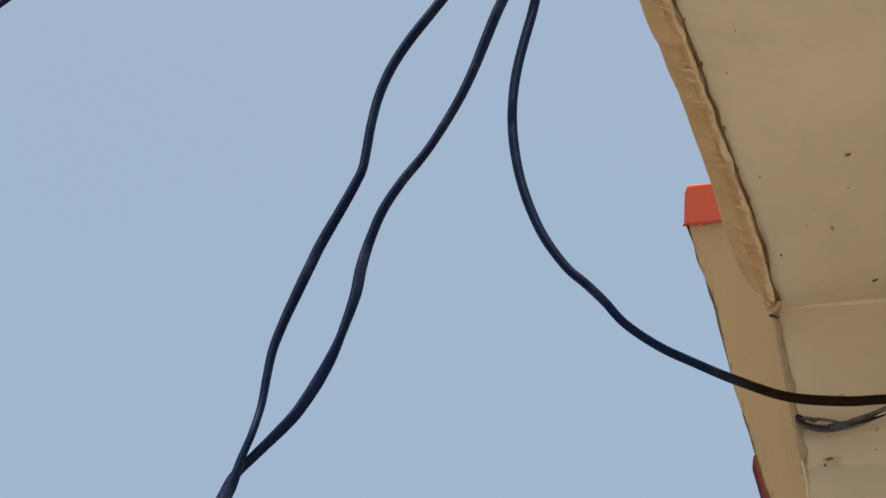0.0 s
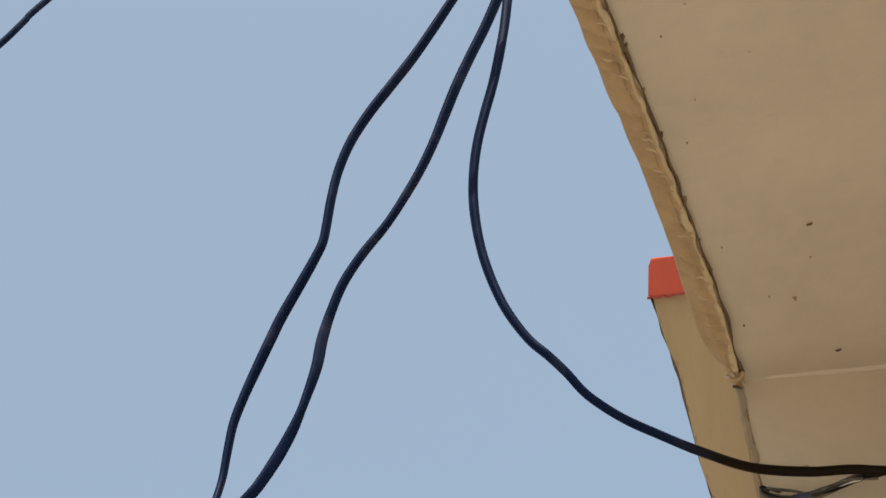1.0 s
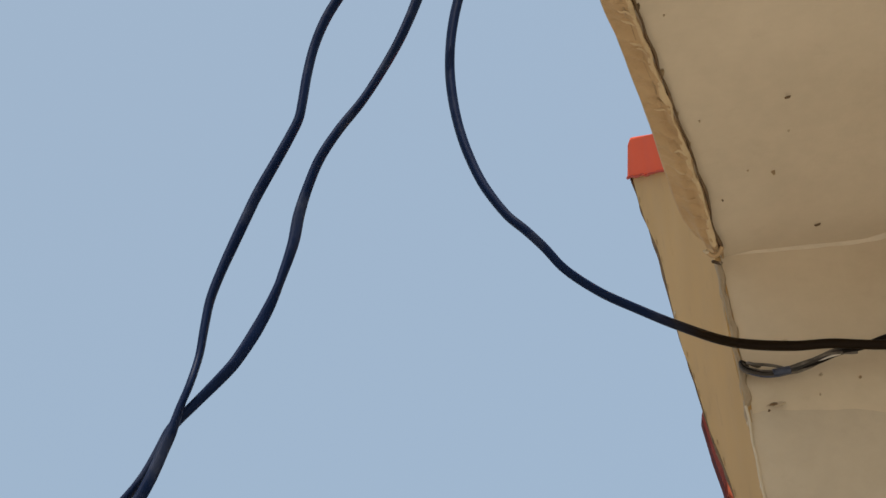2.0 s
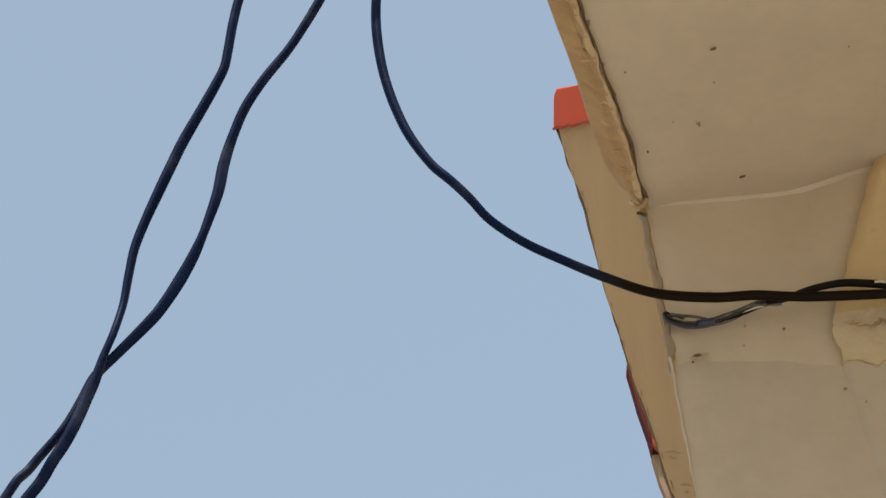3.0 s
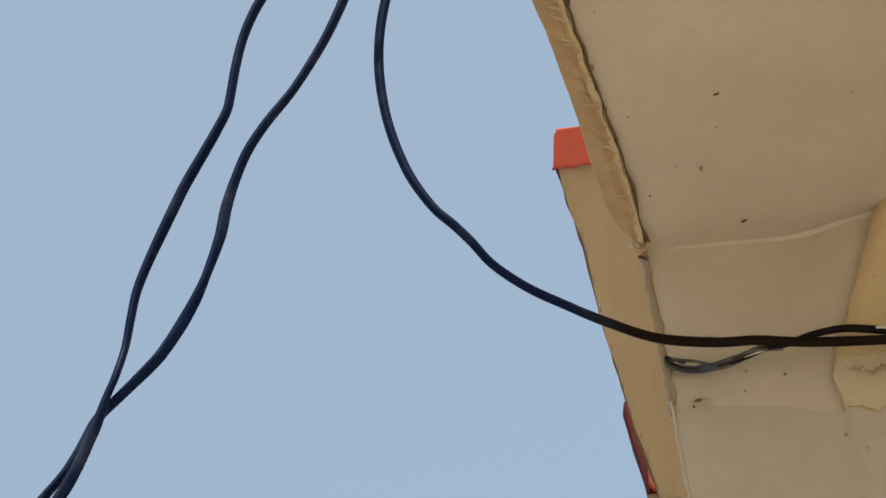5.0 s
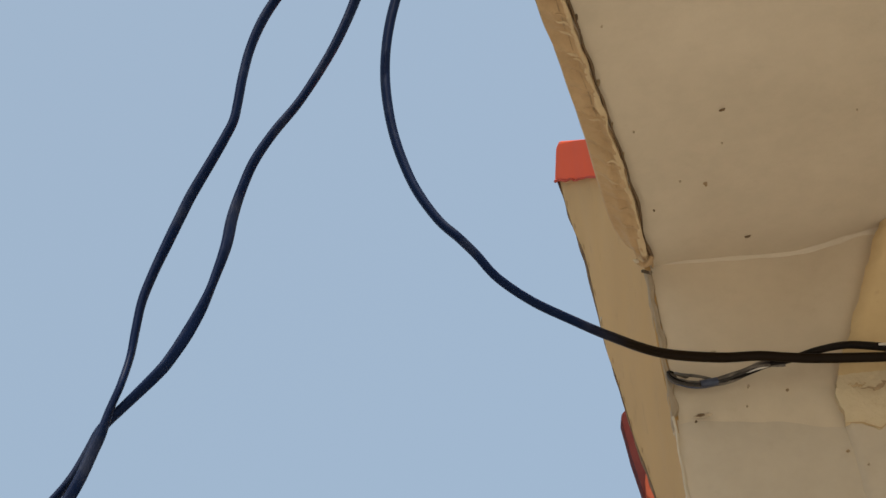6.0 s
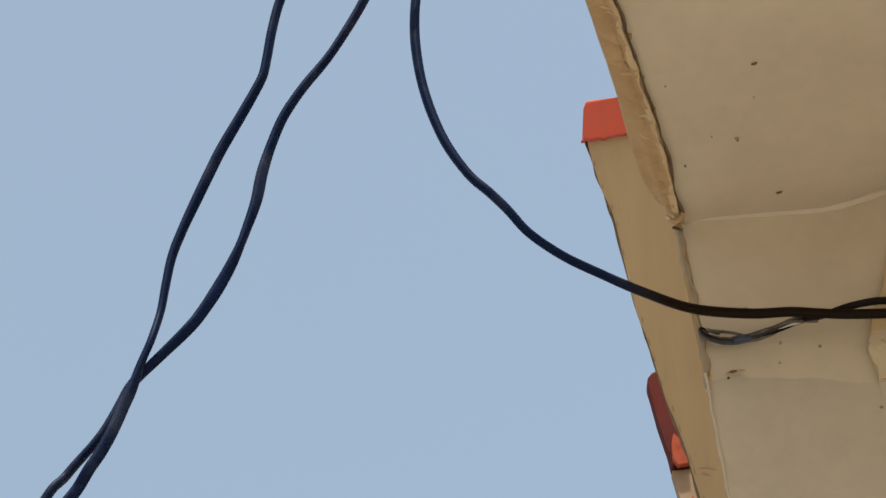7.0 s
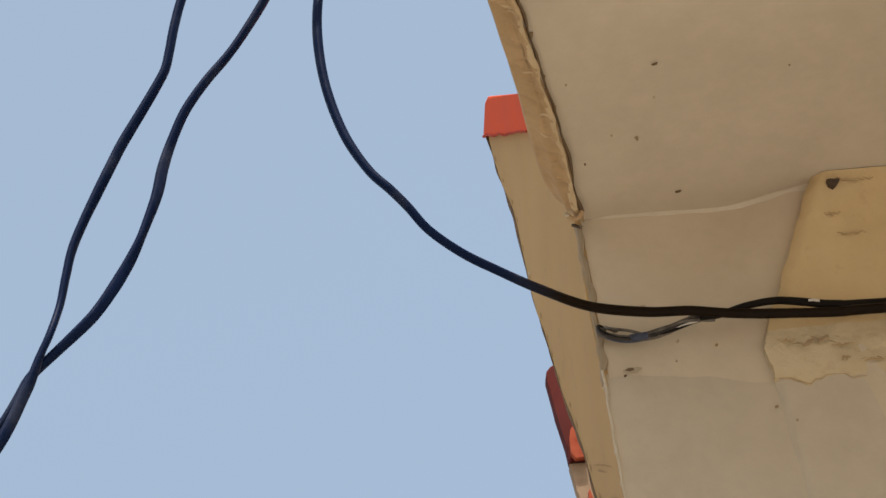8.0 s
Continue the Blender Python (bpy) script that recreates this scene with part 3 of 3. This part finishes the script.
# ---- cables ----
Y = -0.25


def cable(name, label, points, wide, thin, turn, twist, material=CABLE, lay=None):
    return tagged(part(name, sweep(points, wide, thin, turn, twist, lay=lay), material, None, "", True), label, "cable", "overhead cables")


ROOF_END = [(-0.05, -0.27, 4.46), (0.12, -0.28, 4.40), (0.26, -0.28, 4.16), (0.30, -0.28, 4.035)]
left_xz = [(-0.1750, 4.3250), (-0.2111, 4.2745), (-0.2427, 4.2288), (-0.2684, 4.1894), (-0.2922, 4.1540), (-0.3176, 4.1202), (-0.3430, 4.0867), (-0.3642, 4.0531), (-0.3794, 4.0192),
           (-0.3898, 3.9852), (-0.3979, 3.9512), (-0.4034, 3.9312), (-0.4132, 3.9116), (-0.4275, 3.8861), (-0.4493, 3.8481), (-0.4619, 3.8229), (-0.4770, 3.7917), (-0.4915, 3.7609),
           (-0.5040, 3.7302), (-0.5120, 3.6994), (-0.5193, 3.6688), (-0.5300, 3.6348), (-0.5393, 3.6139), (-0.5500, 3.5859), (-0.5581, 3.5687), (-0.5658, 3.5518), (-0.5739, 3.5354),
           (-0.5829, 3.5195), (-0.5934, 3.5041), (-0.6047, 3.4890), (-0.6166, 3.4739), (-0.6289, 3.4586), (-0.6427, 3.4416), (-0.6613, 3.4200), (-0.6876, 3.3917), (-0.7200, 3.3580)]
cable("twin_cable", "black twisted twin service cable hanging in loops", ROOF_END[::-1] + [(x, Y - (0.006 if 3.50 < z < 3.64 else 0), z) for x, z in left_xz]
      + [(-0.80, -0.26, 3.30), (-1.3, -0.3, 2.98), (-2.4, -0.4, 2.62), (-3.61, -0.5, 2.5)], 0.0055, 0.0034, 0.3, 7.0,
      lay=((3.45, 3.57, 3.62, 3.68, 3.75, 3.83, 3.95, 4.13, 4.25), (70, 70, 5, 20, 37, 62, 37, 55, 37)))
right_xz = [(-0.1700, 4.3000), (-0.1858, 4.2589), (-0.2020, 4.2196), (-0.2192, 4.1826), (-0.2375, 4.1472), (-0.2547, 4.1124), (-0.2699, 4.0778), (-0.2847, 4.0436), (-0.3013, 4.0100),
           (-0.3206, 3.9772), (-0.3418, 3.9450), (-0.3674, 3.9129), (-0.3883, 3.8812), (-0.4028, 3.8492), (-0.4143, 3.8174), (-0.4227, 3.7857), (-0.4344, 3.7546), (-0.4474, 3.7239),
           (-0.4639, 3.6936), (-0.4828, 3.6646), (-0.4973, 3.6469), (-0.5296, 3.6189), (-0.5435, 3.6054), (-0.5528, 3.5942), (-0.5612, 3.5790), (-0.5695, 3.5643), (-0.5779, 3.5507),
           (-0.5868, 3.5387), (-0.5961, 3.5279), (-0.6058, 3.5169), (-0.6158, 3.5049), (-0.6256, 3.4918), (-0.6352, 3.4779), (-0.6452, 3.4629), (-0.6576, 3.4452), (-0.6757, 3.4221),
           (-0.7020, 3.3918), (-0.7350, 3.3560)]
cable("twin_cable", "black flat service cable looped round its twin", [(x + 0.02, y - 0.03, z) for x, y, z in ROOF_END[::-1]] + [(x, Y + (0.006 if 3.50 < z < 3.64 else 0), z) for x, z in right_xz]
      + [(-0.82, -0.25, 3.28), (-1.32, -0.29, 2.95), (-2.4, -0.38, 2.58), (-3.61, -0.46, 2.46)], 0.0057, 0.0034, 1.4, -6.0,
      lay=((3.45, 3.57, 3.63, 3.69, 3.74, 3.80, 3.85, 3.95, 4.1, 4.2), (30, 25, 45, 90, 28, 68, 45, 30, 55, 55)))


def drop_depth(x):
    return float(np.interp(x, [-0.2, -0.14, -0.07, 0, 0.045, 0.082, 0.112, 0.2], [-0.2, -0.172, -0.122, -0.062, -0.046, -0.040, -0.037, -0.042]))


drop_xz = [(-0.178, 4.310), (-0.1861, 4.2675), (-0.1946, 4.2264), (-0.2045, 4.1874), (-0.2151, 4.1511), (-0.2273, 4.1155), (-0.2384, 4.0802), (-0.2465, 4.0449), (-0.2512, 4.0096), (-0.2524, 3.9743),
           (-0.2506, 3.939), (-0.2452, 3.9034), (-0.2359, 3.8678), (-0.22, 3.8322), (-0.2039, 3.8101), (-0.189, 3.792), (-0.1719, 3.7695), (-0.1422, 3.75), (-0.1078, 3.744), (-0.0671, 3.7404),
           (-0.0152, 3.7475), (0.0426, 3.7558), (0.085, 3.7585), (0.112, 3.756), (0.138, 3.751), (0.187, 3.745), (0.232, 3.742)]
drop = [(x, drop_depth(x), z) for x, z in drop_xz] + [(0.28, -0.044, 3.741), (0.6, -0.046, 3.735), (1.4, -0.03, 3.73), (2.95, -0.014, 3.72)]
wall_cable = cable("wall_cable", "black cable sweeping down onto the house wall, tinted brown there", [(x + 0.04, y - 0.06, z) for x, y, z in ROOF_END[::-1]] + drop, 0.0049, 0.0043, 0.2, 4.0, WALL_CABLE)
spare = [(0.098, -0.026, 3.758), (0.118, -0.030, 3.758), (0.143, -0.036, 3.7615), (0.172, -0.036, 3.7650), (0.198, -0.037, 3.7605), (0.213, -0.038, 3.7565), (0.232, -0.038, 3.754), (0.28, -0.038, 3.752), (0.6, -0.04, 3.746), (1.4, -0.024, 3.741), (2.95, -0.008, 3.731)]
cable("branch_cable", "dark brown cable lashed along the wall cable", spare, 0.0046, 0.0034, 0.5, 5.0, BROWN_BLACK)
far = [(0.30, -0.7, 4.035), (0.22, -0.7, 4.2), (0.0, -0.66, 4.36), (-0.247, -0.62, 4.256), (-0.494, -0.6, 4.081), (-0.6315, -0.6, 3.951), (-0.653, -0.6, 3.928), (-0.6755, -0.6, 3.9035), (-0.714, -0.6, 3.870), (-0.85, -0.6, 3.76), (-1.4, -0.6, 3.35), (-2.4, -0.6, 2.95), (-3.61, -0.6, 2.75)]
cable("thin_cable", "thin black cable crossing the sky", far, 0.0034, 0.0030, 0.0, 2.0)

# ---- the tie that holds the cable to the corner ----
tie_line = [(0.012, 0.004, 3.7685), (0.0035, -0.006, 3.7665), (0.0005, -0.0125, 3.7620), (0.002, -0.0145, 3.7565), (0.008, -0.015, 3.752), (0.022, -0.014, 3.7485), (0.044, -0.014, 3.7500), (0.067, -0.017, 3.755), (0.091, -0.024, 3.760), (0.112, -0.028, 3.757)]
# the dark core colour stands for the shade between the strands
cable_tie = tagged(part("cable_tie", sweep(tie_line, 0.0044, 0.0016, 1.2, 6, 10, 0.002, 0.2), TIE_CORE, None, "", True), "twisted grey wire tie holding cable at the corner", "cable tie")
fine_line = along(tie_line, 0.003)
for k in range(5):
    strand = []
    for i, p in enumerate(fine_line):
        w = 2 * math.pi * k / 5 + i * 0.11
        spread = 0.0042 * (0.75 + 0.45 * math.sin(i * 0.21 + k))
        strand.append((p.x + 0.4 * spread * math.cos(w), p.y + 0.5 * spread * math.cos(w), p.z + spread * math.sin(w)))
    part("strand", sweep(strand, 0.0015, 0.0011, 0, 2, 7, 0.003, 0.3), (SILVER, BROWN_BLACK, SILVER, TAPE, SILVER)[k], cable_tie, "", True)
part("tape", sweep([(0.029, -0.0145, 3.7488), (0.037, -0.0145, 3.7494), (0.046, -0.0148, 3.7503)], 0.0052, 0.0034, 0.9, 8, 10, 0.002, 0.15), TAPE, cable_tie, "blue-grey tape", True)
part("pale_strand", sweep([(0.071, -0.018, 3.7525), (0.084, -0.022, 3.755), (0.098, -0.024, 3.757), (0.114, -0.026, 3.760)], 0.0014, 0.0012, 0, 3, 8, 0.002, 0.2), WIRE, cable_tie, "pale bare strand", True)
part("dark_strand", sweep([(0.052, -0.016, 3.752), (0.070, -0.020, 3.756), (0.088, -0.024, 3.760), (0.106, -0.027, 3.760)], 0.0019, 0.0015, 0, 3, 8, 0.002, 0.2), SILVER, cable_tie, "dark strand", True)
part("loop", sweep([(0.020, 0.000, 3.7675), (0.007, -0.012, 3.7655), (0.012, -0.016, 3.7605), (0.028, -0.016, 3.757), (0.040, -0.015, 3.753)], 0.0016, 0.0012, 0, 3, 8, 0.002, 0.2), SILVER, cable_tie, "thin grey wire loop", True)
part("branch_end", sweep([(0.2035, -0.0398, 3.7588), (0.209, -0.0408, 3.7583), (0.214, -0.0408, 3.7567)], 0.0020, 0.0016, 0, 2, 8, 0.002, 0.2), WIRE, cable_tie, "pale bare wire end", True)
